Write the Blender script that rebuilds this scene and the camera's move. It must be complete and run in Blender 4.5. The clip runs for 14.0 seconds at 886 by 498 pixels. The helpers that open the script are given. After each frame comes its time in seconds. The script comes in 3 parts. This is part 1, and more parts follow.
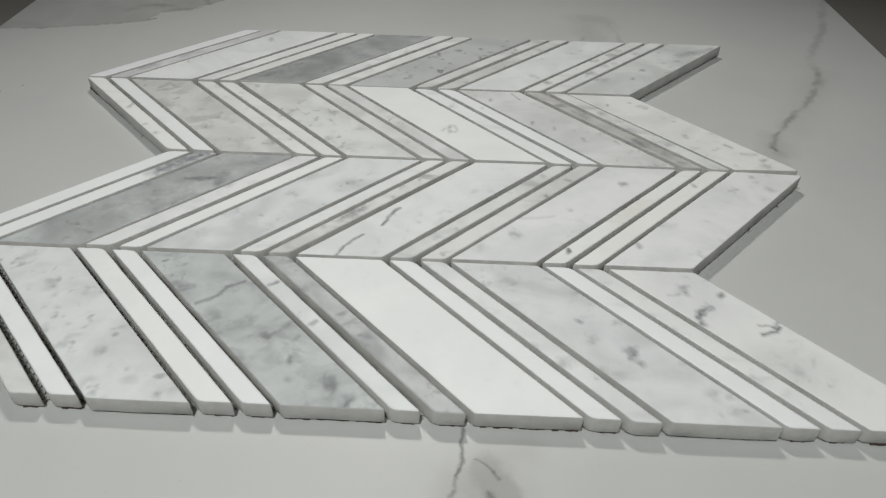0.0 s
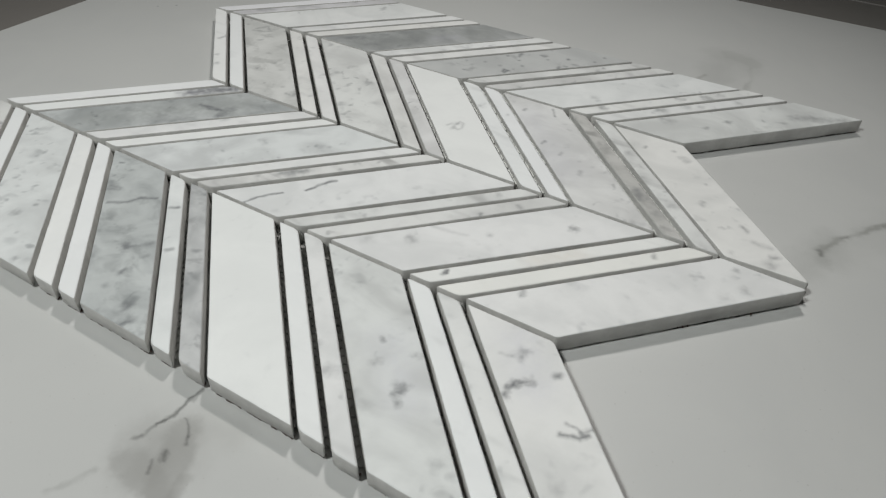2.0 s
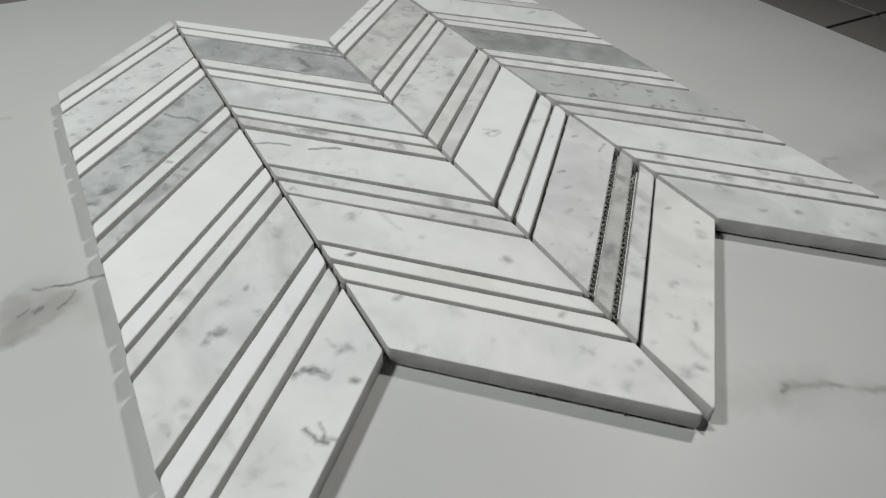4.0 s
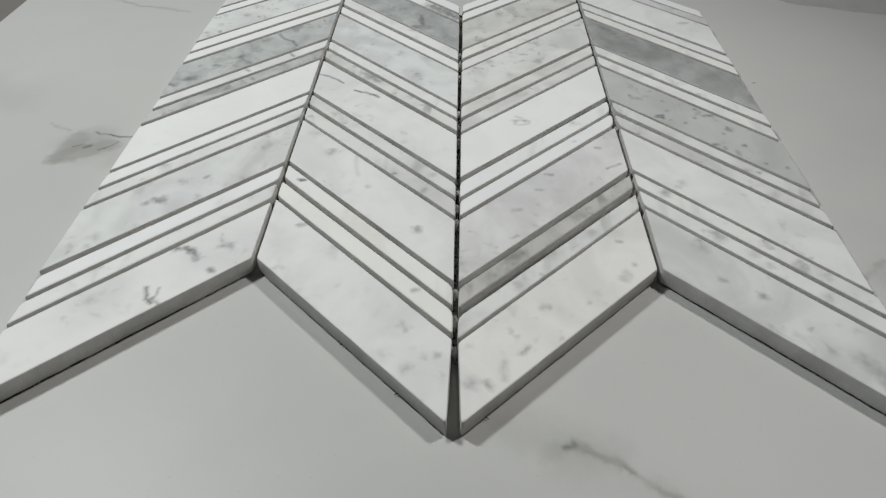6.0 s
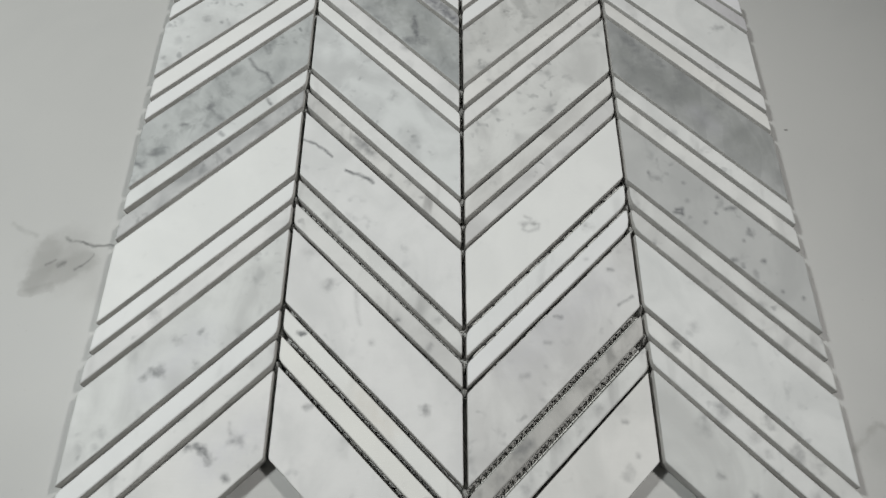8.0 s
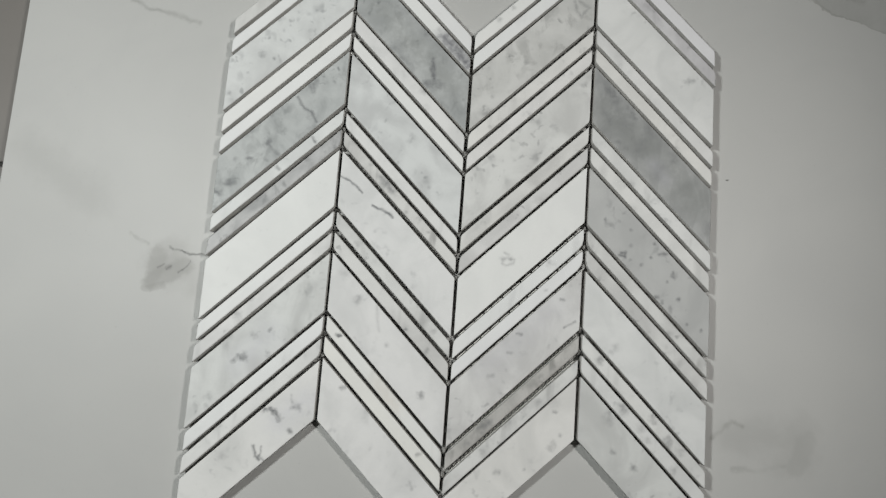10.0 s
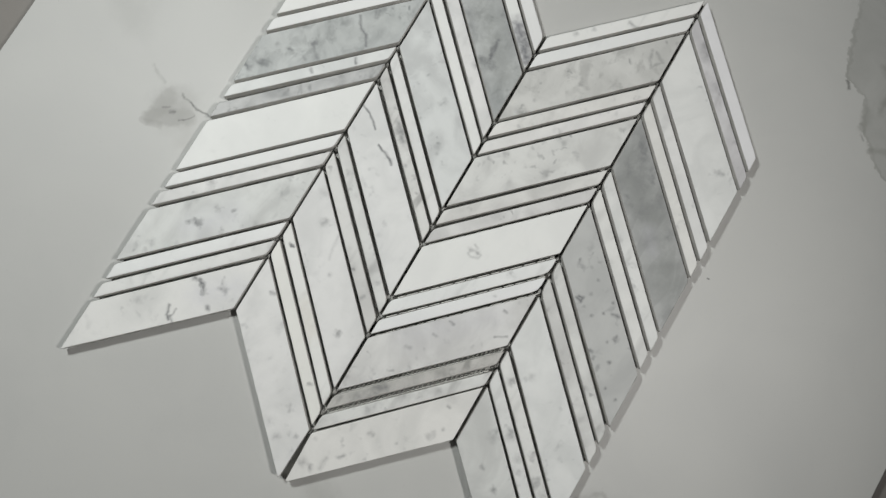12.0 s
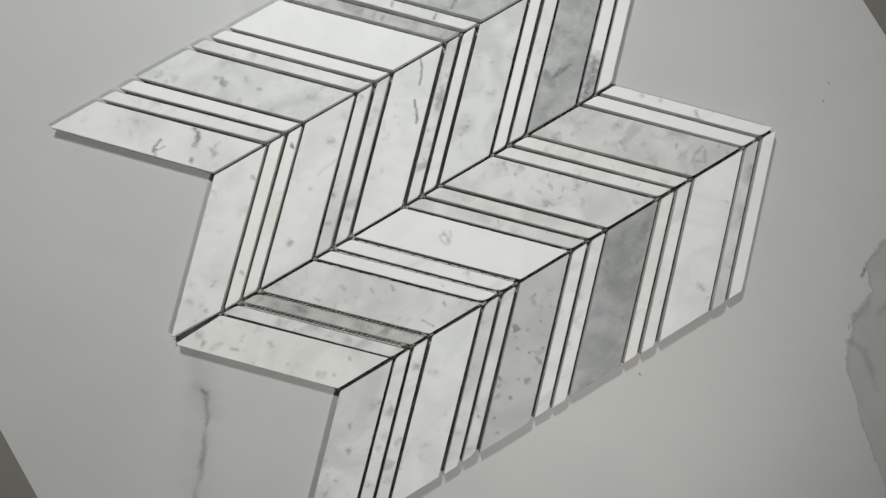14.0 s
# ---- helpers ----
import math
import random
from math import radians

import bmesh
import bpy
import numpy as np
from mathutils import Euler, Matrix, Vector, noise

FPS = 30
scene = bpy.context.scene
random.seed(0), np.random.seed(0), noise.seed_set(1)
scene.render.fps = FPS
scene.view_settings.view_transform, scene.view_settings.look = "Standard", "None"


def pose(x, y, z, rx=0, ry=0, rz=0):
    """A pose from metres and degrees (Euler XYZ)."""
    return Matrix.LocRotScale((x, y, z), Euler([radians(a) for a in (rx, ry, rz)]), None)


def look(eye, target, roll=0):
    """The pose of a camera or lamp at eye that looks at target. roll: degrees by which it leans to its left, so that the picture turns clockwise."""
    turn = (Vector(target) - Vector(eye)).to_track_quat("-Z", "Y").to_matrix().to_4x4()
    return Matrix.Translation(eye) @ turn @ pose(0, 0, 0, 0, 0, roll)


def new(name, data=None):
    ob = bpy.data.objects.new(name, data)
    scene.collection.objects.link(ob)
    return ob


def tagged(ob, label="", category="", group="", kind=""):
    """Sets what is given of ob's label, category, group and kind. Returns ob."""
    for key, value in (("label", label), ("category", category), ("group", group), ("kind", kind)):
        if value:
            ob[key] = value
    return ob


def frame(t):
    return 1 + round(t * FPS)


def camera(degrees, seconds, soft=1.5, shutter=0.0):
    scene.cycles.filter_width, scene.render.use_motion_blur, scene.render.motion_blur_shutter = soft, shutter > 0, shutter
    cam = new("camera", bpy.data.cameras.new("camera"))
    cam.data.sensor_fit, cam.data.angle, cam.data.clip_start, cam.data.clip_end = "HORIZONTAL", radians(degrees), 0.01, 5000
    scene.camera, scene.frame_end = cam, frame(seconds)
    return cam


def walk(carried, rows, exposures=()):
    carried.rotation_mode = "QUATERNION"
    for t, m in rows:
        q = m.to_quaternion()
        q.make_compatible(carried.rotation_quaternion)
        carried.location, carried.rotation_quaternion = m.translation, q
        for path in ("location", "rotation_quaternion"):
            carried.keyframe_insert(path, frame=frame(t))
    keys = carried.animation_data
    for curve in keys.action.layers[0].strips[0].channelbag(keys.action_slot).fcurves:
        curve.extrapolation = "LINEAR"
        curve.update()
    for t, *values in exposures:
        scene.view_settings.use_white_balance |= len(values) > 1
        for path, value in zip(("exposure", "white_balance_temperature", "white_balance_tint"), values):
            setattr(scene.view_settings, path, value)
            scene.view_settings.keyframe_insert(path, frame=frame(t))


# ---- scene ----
LENS = 65.69
PATH = [
    (0, (-0.2847, 0.1668, 0.1894), (0.4820, 0.1865, -0.4523), 1.34),
    (0.5, (-0.2773, 0.1274, 0.1876), (0.4789, 0.2409, -0.4569), 1.22),
    (1, (-0.2664, 0.0919, 0.1850), (0.4693, 0.2956, -0.4609), 1.38),
    (1.5, (-0.2512, 0.0574, 0.1832), (0.4514, 0.3534, -0.4639), 1.32),
    (2, (-0.2313, 0.0237, 0.1815), (0.4250, 0.4134, -0.4645), 1.26),
    (2.5, (-0.2091, -0.0045, 0.1780), (0.3923, 0.4679, -0.4664), 1.30),
    (2.7, (-0.2004, -0.0141, 0.1775), (0.3802, 0.4862, -0.4648), 1.35),
    (4.8, (-0.0857, -0.0939, 0.1761), (0.1350, 0.6326, -0.4747), 1.22),
    (5, (-0.0730, -0.0992, 0.1756), (0.1074, 0.6351, -0.4788), 1.33),
    (5.5, (-0.0367, -0.1100, 0.1771), (0.0394, 0.6378, -0.4825), 1.23),
    (6, (-0.0021, -0.1145, 0.1792), (-0.0140, 0.6342, -0.4836), 0.97),
    (6.5, (-0.0122, -0.1055, 0.1779), (-0.0190, 0.6430, -0.4852), 0.87),
    (7, (-0.0004, -0.0658, 0.1734), (-0.0104, 0.6382, -0.5367), 1.03),
    (7.5, (0.0008, -0.0118, 0.2205), (0.0188, 0.5612, -0.5989), 1.91),
    (8, (-0.0165, 0.0290, 0.2744), (0.0094, 0.4693, -0.6230), 3.95),
    (8.2, (-0.0212, 0.0497, 0.3003), (0.0172, 0.4350, -0.6216), 6.79),
    (10.3, (-0.0021, 0.1211, 0.4134), (-0.0201, 0.2517, -0.5779), -1.79),
    (10.5, (-0.0015, 0.1173, 0.4114), (-0.0145, 0.2503, -0.5797), 3.24),
    (11, (0.0045, 0.1217, 0.4139), (-0.0035, 0.2367, -0.5794), 12.07),
    (11.5, (0.0144, 0.1213, 0.4141), (-0.0049, 0.2298, -0.5798), 12.97),
    (11.6, (0.0188, 0.1169, 0.4164), (-0.0082, 0.2345, -0.5763), 11.64),
    (12, (0.0223, 0.1224, 0.4154), (-0.0022, 0.2250, -0.5790), 17.15),
    (12.5, (0.0314, 0.1277, 0.4163), (0.0024, 0.2210, -0.5789), 20.43),
    (13, (0.0385, 0.1299, 0.4168), (0.0038, 0.2137, -0.5791), 22.53),
    (13.5, (0.0437, 0.1386, 0.4199), (0.0118, 0.2074, -0.5772), 27.30),
    (14, (0.0538, 0.1392, 0.4207), (0.0068, 0.2070, -0.5759), 24.63),
]
cam = camera(LENS, 14.0, soft=1.25, shutter=0.2)
walk(cam, [(t, look(eye, target, roll)) for t, eye, target, roll in PATH], [(0.0, 0.04, 6490, 10), (2.5, 0.06, 6470, 10), (5.0, 0.10, 6440, 10), (7.0, 0.08, 6450, 10), (8.0, -0.03, 6470, 10), (11.0, 0.01, 6530, 10), (14.0, 0.11, 6530, 10)])

# ---- light: two unseen lamps, one on either side of the tile, and the bounce of a plain room ----
world = bpy.data.worlds.new("world")
scene.world = world
world.use_nodes = True
world.node_tree.nodes["Background"].inputs["Color"].default_value = (0.9, 0.95, 1.0, 1)
world.node_tree.nodes["Background"].inputs["Strength"].default_value = 0.012


def lamp(name, place, target, size, watts, colour):
    data = bpy.data.lights.new(name, "AREA")
    data.shape, data.size, data.energy, data.color = "DISK", size, watts, colour
    ob = new(name, data)
    ob.matrix_world = look(place, target)
    return ob


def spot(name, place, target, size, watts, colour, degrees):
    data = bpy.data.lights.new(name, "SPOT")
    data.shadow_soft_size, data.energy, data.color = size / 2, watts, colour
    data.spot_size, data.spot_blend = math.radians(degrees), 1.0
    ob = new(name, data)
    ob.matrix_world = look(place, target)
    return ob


# neither lamp is in view; both are added to suit the shadows
lamp("unseen_left_lamp", (-0.43, 0.26, 0.66), (-0.06, 0.12, 0), 0.10, 2.95, (0.969, 1.0, 0.973))
# cone kept narrow so that its light falls off towards the right
spot("unseen_right_lamp", (0.50, 0.28, 0.85), (-0.16, 0.15, 0), 0.10, 14.5, (0.995, 0.975, 0.938), 67)


# ---- node helpers ----
class Nodes:
    """A material's node tree, built by short calls; every call gives a socket back."""

    def __init__(self, name):
        self.material = bpy.data.materials.new(name)
        self.material.use_nodes = True
        self.tree = self.material.node_tree
        self.shader = self.tree.nodes["Principled BSDF"]

    def put(self, socket, value):
        if isinstance(value, bpy.types.NodeSocket):
            self.tree.links.new(value, socket)
        else:
            socket.default_value = value

    def node(self, kind):
        return self.tree.nodes.new(kind)

    def math(self, operation, a, b=0.0, c=0.0):
        node = self.node("ShaderNodeMath")
        node.operation = operation
        for socket, value in zip(node.inputs, (a, b, c)):
            self.put(socket, value)
        return node.outputs[0]

    def vector(self, operation, a, b=(0, 0, 0), scale=1.0):
        node = self.node("ShaderNodeVectorMath")
        node.operation = operation
        self.put(node.inputs[0], a)
        self.put(node.inputs[1], b)
        self.put(node.inputs[3], scale)
        return node.outputs[1 if operation in ("DOT_PRODUCT", "LENGTH") else 0]

    def noise(self, where, scale, detail=3.0, rough=0.55, colour=False, distort=0.0):
        node = self.node("ShaderNodeTexNoise")
        self.put(node.inputs["Vector"], where)
        for key, value in (("Scale", scale), ("Detail", detail), ("Roughness", rough), ("Distortion", distort)):
            self.put(node.inputs[key], value)
        return node.outputs["Color" if colour else "Fac"]

    def span(self, value, a, b, c=0.0, d=1.0):
        node = self.node("ShaderNodeMapRange")
        node.interpolation_type = "SMOOTHSTEP"
        for key, v in zip(("Value", "From Min", "From Max", "To Min", "To Max"), (value, a, b, c, d)):
            self.put(node.inputs[key], v)
        return node.outputs[0]

    def mix(self, share, a, b):
        node = self.node("ShaderNodeMix")
        node.data_type = "RGBA"
        self.put(node.inputs[0], share)
        for socket, value in ((node.inputs[6], a), (node.inputs[7], b)):
            self.put(socket, value if isinstance(value, bpy.types.NodeSocket) else (*value, 1))
        return node.outputs[2]

    def local(self):
        return self.node("ShaderNodeTexCoord").outputs["Object"]

    def bump(self, height, strength, distance):
        node = self.node("ShaderNodeBump")
        self.put(node.inputs["Height"], height)
        node.inputs["Strength"].default_value, node.inputs["Distance"].default_value = strength, distance
        return node.outputs[0]

    def segment(self, where, a, b):
        """The distance from the line between a and b, in the plane."""
        a, b = Vector((*a, 0)), Vector((*b, 0))
        ab = b - a
        off = self.vector("SUBTRACT", where, a)
        if ab.length < 1e-6:
            return self.vector("LENGTH", off)
        along = self.math("MULTIPLY", self.vector("DOT_PRODUCT", off, ab), 1 / ab.length_squared)
        along = self.math("MINIMUM", self.math("MAXIMUM", along, 0.0), 1.0)
        return self.vector("LENGTH", self.vector("SUBTRACT", off, self.vector("SCALE", ab, scale=along)))

    def stroke(self, where, points, width, strength, ragged, reach=0.0, soft=(-0.1, 1.6)):
        """How strongly a vein through the points colours the stone."""
        near = None
        for a, b in zip(points, points[1:] if len(points) > 1 else points):
            d = self.segment(where, a, b)
            near = d if near is None else self.math("MINIMUM", near, d)
        return self.math("MULTIPLY", self.span(self.math("ADD", near, self.math("MULTIPLY", ragged, reach if reach else width)), width * soft[0], width * soft[1], 1.0, 0.0), strength)

    def finish(self, colour, rough, normal=None, **more):
        self.put(self.shader.inputs["Base Color"], colour)
        self.put(self.shader.inputs["Roughness"], rough)
        if normal is not None:
            self.put(self.shader.inputs["Normal"], normal)
        for key, value in more.items():
            self.shader.inputs[key.replace("_", " ")].default_value = value
        return self.material


def plane_of(n, wobble, scale, amount):
    """Local coordinates flattened to the plane and pushed about by a noise, for veins that wander."""
    flat = n.vector("MULTIPLY", n.local(), (1, 1, 0))
    push = n.vector("SUBTRACT", n.noise(n.vector("ADD", flat, wobble), scale, 3.0, 0.6, colour=True), (0.5, 0.5, 0.5))
    return flat, n.vector("MULTIPLY", n.vector("ADD", flat, n.vector("SCALE", push, scale=amount)), (1, 1, 0))


# base colours of the stones: ground tone, cloud tone, how many specks and clouds
STONES = {
    "white": ((0.91, 0.92, 0.915), (0.81, 0.82, 0.82), 0.10, 0.42),
    "pale": ((0.865, 0.87, 0.862), (0.68, 0.69, 0.685), 0.42, 0.6),
    "light": ((0.805, 0.81, 0.80), (0.57, 0.57, 0.565), 0.72, 0.75),
    "warm": ((0.735, 0.735, 0.72), (0.53, 0.532, 0.518), 1.0, 0.75),
    "mid": ((0.64, 0.65, 0.645), (0.365, 0.376, 0.378), 1.1, 0.9),
    "ashen": ((0.60, 0.595, 0.575), (0.42, 0.42, 0.405), 0.7, 0.8),
    "smoky": ((0.503, 0.511, 0.508), (0.281, 0.289, 0.290), 0.35, 1.0),
    "spotted": ((0.58, 0.59, 0.58), (0.46, 0.47, 0.465), 0.8, 0.7),
}


def marble(stone, seed, marks, rising, tinge=(1, 1, 1), bars=0.0):
    """Honed marble: cloudy ground, grey specks drawn out along one way, and the piece's own marks."""
    ground, cloud, specks, cloudy = STONES[stone]
    tint = (1 + 0.005 * math.sin(seed * 1.7), 1.0, 1 + 0.008 * math.cos(seed * 2.3))
    ground, cloud = (tuple(v * t * g for v, t, g in zip(tone, tint, tinge)) for tone in (ground, cloud))
    n = Nodes("marble_" + stone)
    shift = (seed * 1.37 % 7, seed * 2.11 % 5, seed * 0.73 % 3)
    flat, bent = plane_of(n, shift, 210, 0.0022)
    where = n.vector("ADD", n.local(), shift)
    turn = n.node("ShaderNodeMapping")
    n.put(turn.inputs["Vector"], where)
    turn.inputs["Rotation"].default_value = (0, 0, seed * 2.4)
    turn.inputs["Scale"].default_value = (1.0, 0.78, 1.0)
    drawn = turn.outputs[0]
    lean = n.node("ShaderNodeMapping")
    n.put(lean.inputs["Vector"], where)
    lean.inputs["Rotation"].default_value = (0, 0, seed * 1.1 + 0.6)
    lean.inputs["Scale"].default_value = (1.0, 0.36, 1.0)
    thin = lean.outputs[0]
    soft = n.span(n.noise(drawn, 38, 4, 0.5, distort=0.8), 0.38, 0.70)
    veil = n.span(n.noise(where, 90, 3, 0.55), 0.42, 0.68)
    colour = n.mix(n.math("MULTIPLY", soft, cloudy), ground, cloud)
    colour = n.mix(n.math("MULTIPLY", veil, cloudy * 0.32), colour, cloud)
    if stone == "smoky":
        fold = n.span(n.noise(thin, 60, 2, 0.5, distort=1.2), 0.47, 0.53)
        colour = n.mix(n.math("MULTIPLY", fold, 0.28), colour, tuple(v * 0.85 for v in cloud))
    if stone in ("mid", "warm", "ashen"):
        blotch = n.span(n.noise(drawn, 105, 3, 0.6, distort=0.4), 0.50, 0.72)
        colour = n.mix(n.math("MULTIPLY", blotch, 0.55), colour, tuple(v * 0.72 for v in cloud))
    if bars:
        cross = n.node("ShaderNodeMapping")
        n.put(cross.inputs["Vector"], where)
        cross.inputs["Rotation"].default_value = (0, 0, rising * 0.35)
        cross.inputs["Scale"].default_value = (1.0, 0.22, 1.0)
        band = n.math("MULTIPLY", n.span(n.noise(cross.outputs[0], 95, 2, 0.5, distort=0.5), 0.53, 0.72), n.span(n.noise(where, 60, 2), 0.35, 0.6))
        colour = n.mix(n.math("MULTIPLY", band, bars), colour, tuple(v * 0.62 for v in cloud))
    fine = n.noise(where, 900, 2, 0.5)
    herd = n.span(n.noise(where, 45, 2), 0.45, 0.66)
    dark = (cloud[0] * 0.31, cloud[1] * 0.325, cloud[2] * 0.345)
    for at, scale, low, high, share in ((drawn, 150, 0.57, 0.80, 0.75), (where, 230, 0.58, 0.80, 0.9), (thin, 120, 0.63, 0.82, 0.30)):
        spot = n.math("MULTIPLY", n.span(n.noise(at, scale, 1.2, 0.45, distort=0.15), low, high), herd)
        colour = n.mix(n.math("MULTIPLY", spot, min(1.0, specks * share * 0.80)), colour, dark)
    ragged = n.math("SUBTRACT", n.noise(flat, 300, 1.5, 0.5), 0.5)
    fade = n.span(n.noise(where, 330, 2, 0.5), 0.30, 0.62, 0.72, 1.1)
    for points, width, strength, tone in marks:
        share = n.stroke(bent, points, width, min(1.0, strength * 1.12), n.math("MULTIPLY", ragged, 1.5 if width < 0.0012 else 3.0), min(width, 0.0016), (-0.7, 2.3))
        colour = n.mix(n.math("MULTIPLY", share, fade), colour, tone)
    colour = n.mix(n.math("MULTIPLY", fine, 0.10), colour, tuple(v * 0.8 for v in ground))
    rough = n.math("ADD", n.math("MULTIPLY", n.noise(where, 70, 3), 0.16), 0.50)
    relief = n.math("ADD", n.math("MULTIPLY", fine, 0.3), n.noise(where, 130, 2))
    saw = n.node("ShaderNodeMapping")
    n.put(saw.inputs["Vector"], where)
    saw.inputs["Rotation"].default_value = (0, 0, -rising * 0.765)
    saw.inputs["Scale"].default_value = (0.06, 1.0, 1.0)
    relief = n.math("ADD", relief, n.math("MULTIPLY", n.noise(saw.outputs[0], 1400, 2), 0.5))
    return n.finish(colour, rough, n.bump(relief, 0.12, 0.0006), IOR=1.5)


def slab_material():
    """Glazed porcelain printed like marble: off-white with soft grey clouds and a few brown-grey veins."""
    n = Nodes("marble_look_porcelain")
    flat, bent = plane_of(n, (3.1, 1.7, 0), 110, 0.0055)
    big = n.span(n.noise(flat, 4.5, 3, 0.5), 0.45, 0.75)
    colour = n.mix(n.math("MULTIPLY", big, 0.45), (0.586, 0.588, 0.574), (0.518, 0.520, 0.510))
    cloud = n.span(n.noise(flat, 14, 5, 0.6, distort=0.6), 0.35, 0.70)
    colour = n.mix(n.math("MULTIPLY", cloud, 0.5), colour, (0.542, 0.546, 0.538))
    ragged = n.math("SUBTRACT", n.noise(flat, 160, 4, 0.65), 0.5)
    rag = n.math("MULTIPLY", ragged, 2.4)
    mild = n.math("MULTIPLY", n.math("SUBTRACT", n.noise(flat, 60, 4, 0.6), 0.5), 2.0)
    fade = n.span(n.noise(flat, 42, 3, 0.6), 0.30, 0.62, 0.35, 1.25)
    # the clouded corner, behind a ragged line that crosses the slab
    axes = n.node("ShaderNodeSeparateXYZ")
    n.put(axes.inputs[0], bent)
    ramp = n.node("ShaderNodeValToRGB")
    n.put(ramp.inputs[0], n.math("MULTIPLY", n.math("SUBTRACT", axes.outputs[1], 0.30), 5.0))
    stops = ramp.color_ramp.elements
    for i, (y, x) in enumerate(CORNER_LINE):
        stop = stops[i] if i < 2 else stops.new(1.0)
        stop.position, stop.color = (y - 0.30) * 5, (x, x, x, 1)
    past = n.math("ADD", n.math("SUBTRACT", axes.outputs[0], ramp.outputs[0]), n.math("MULTIPLY", ragged, 0.010))
    patch = n.math("MULTIPLY", n.span(past, -0.0010, 0.0026), n.span(n.noise(flat, 26, 4, 0.6, distort=0.8), 0.25, 0.65, 0.55, 1.0))
    colour = n.mix(n.math("MULTIPLY", patch, n.span(past, 0.0, 0.07, 0.62, 0.36)), colour, GREY)
    rim = n.math("MULTIPLY", n.span(past, -0.0016, 0.0004), n.span(past, 0.0008, 0.0040, 1.0, 0.0))
    colour = n.mix(n.math("MULTIPLY", n.math("MULTIPLY", rim, fade), 0.40), colour, BROWN)
    for points, width, strength, tone, edge in SLAB_VEINS:
        hard = edge == "hard"
        share = n.stroke(bent, points, width, strength, mild if hard else rag if edge else mild, width * 0.45 if hard else 0.0, (0.55, 1.15) if hard else (-0.1, 1.6))
        colour = n.mix(n.math("MULTIPLY", share, fade) if (edge and not hard) or width < 0.002 else share, colour, tone)
    colour = n.mix(n.math("MULTIPLY", n.span(n.noise(flat, 800, 1), 0.73, 0.78), 0.25), colour, (0.3, 0.29, 0.27))
    rough = n.math("ADD", n.math("MULTIPLY", n.noise(flat, 9, 4), 0.10), 0.44)
    return n.finish(colour, rough, n.bump(n.noise(flat, 240, 3), 0.05, 0.0005), IOR=1.5)


GREY, BROWN, INK, SMOKE = (0.33, 0.335, 0.32), (0.27, 0.27, 0.25), (0.10, 0.10, 0.095), (0.29, 0.285, 0.272)
SLAB_VEINS = []


def vein(width, strength, tone, ragged, *points):
    SLAB_VEINS.append((points, width, strength, tone, ragged))


# the ragged line of the clouded corner: how far across, by how far along the slab
CORNER_LINE = [(0.300, 0.335), (0.326, 0.300), (0.337, 0.252), (0.3465, 0.222), (0.352, 0.214), (0.3605, 0.2085), (0.364, 0.2025), (0.375, 0.1970),
               (0.3845, 0.1945), (0.3885, 0.1855), (0.3915, 0.1770), (0.411, 0.1695), (0.421, 0.1675), (0.455, 0.1590), (0.475, 0.1570), (0.500, 0.1560)]
# the smudge beside the sheet, with its dark cracks
vein(0.0062, 0.46, SMOKE, "hard", (-0.1835, 0.1455), (-0.1720, 0.1495), (-0.1640, 0.1555))
vein(0.0055, 0.36, SMOKE, "hard", (-0.1830, 0.1465), (-0.1810, 0.1610))
vein(0.0100, 0.46, SMOKE, False, (-0.1800, 0.1560), (-0.1700, 0.1590))
vein(0.0075, 0.22, SMOKE, False, (-0.1700, 0.1470), (-0.1600, 0.1500), (-0.1570, 0.1420))
vein(0.0028, 0.34, SMOKE, "hard", (-0.1865, 0.1405), (-0.1760, 0.1425))
vein(0.0013, 0.40, GREY, True, (-0.1990, 0.1722), (-0.1930, 0.1680), (-0.1885, 0.1668))
vein(0.0008, 0.55, INK, True, (-0.1743, 0.1662), (-0.1715, 0.1645), (-0.1665, 0.1634), (-0.1620, 0.1625), (-0.1570, 0.1630), (-0.150, 0.1622))
vein(0.0009, 0.70, INK, False, (-0.1740, 0.1660), (-0.1725, 0.1652))
vein(0.0008, 0.55, INK, False, (-0.1672, 0.1635), (-0.1645, 0.1630))
vein(0.0008, 0.45, INK, True, (-0.1798, 0.1530), (-0.1771, 0.1548))
vein(0.0011, 0.60, INK, True, (-0.1752, 0.1526), (-0.1722, 0.1532))
vein(0.0010, 0.55, INK, True, (-0.1672, 0.1508), (-0.1648, 0.1522))
vein(0.0007, 0.40, INK, True, (-0.1648, 0.1522), (-0.1608, 0.1587))
# the vein that leaves the front tip and runs to the corner
vein(0.0080, 0.24, GREY, False, (0.0180, 0.0060), (0.0330, 0.0000), (0.0450, -0.0020))
vein(0.0026, 0.30, GREY, True, (0.0270, -0.0020), (0.0350, 0.0012), (0.0430, -0.0020), (0.0520, -0.0062), (0.0650, -0.0160), (0.0690, -0.0200), (0.0850, -0.0330), (0.1060, -0.0470))
vein(0.0015, 0.46, BROWN, True, (0.0340, 0.0005), (0.0380, 0.0010), (0.0460, -0.0040), (0.0520, -0.0060), (0.0570, -0.0110), (0.0660, -0.0170), (0.0780, -0.0250))
vein(0.0012, 0.40, INK, False, (0.0338, 0.0002), (0.0360, 0.0014))
vein(0.0012, 0.34, INK, False, (0.0505, -0.0058), (0.0530, -0.0072))
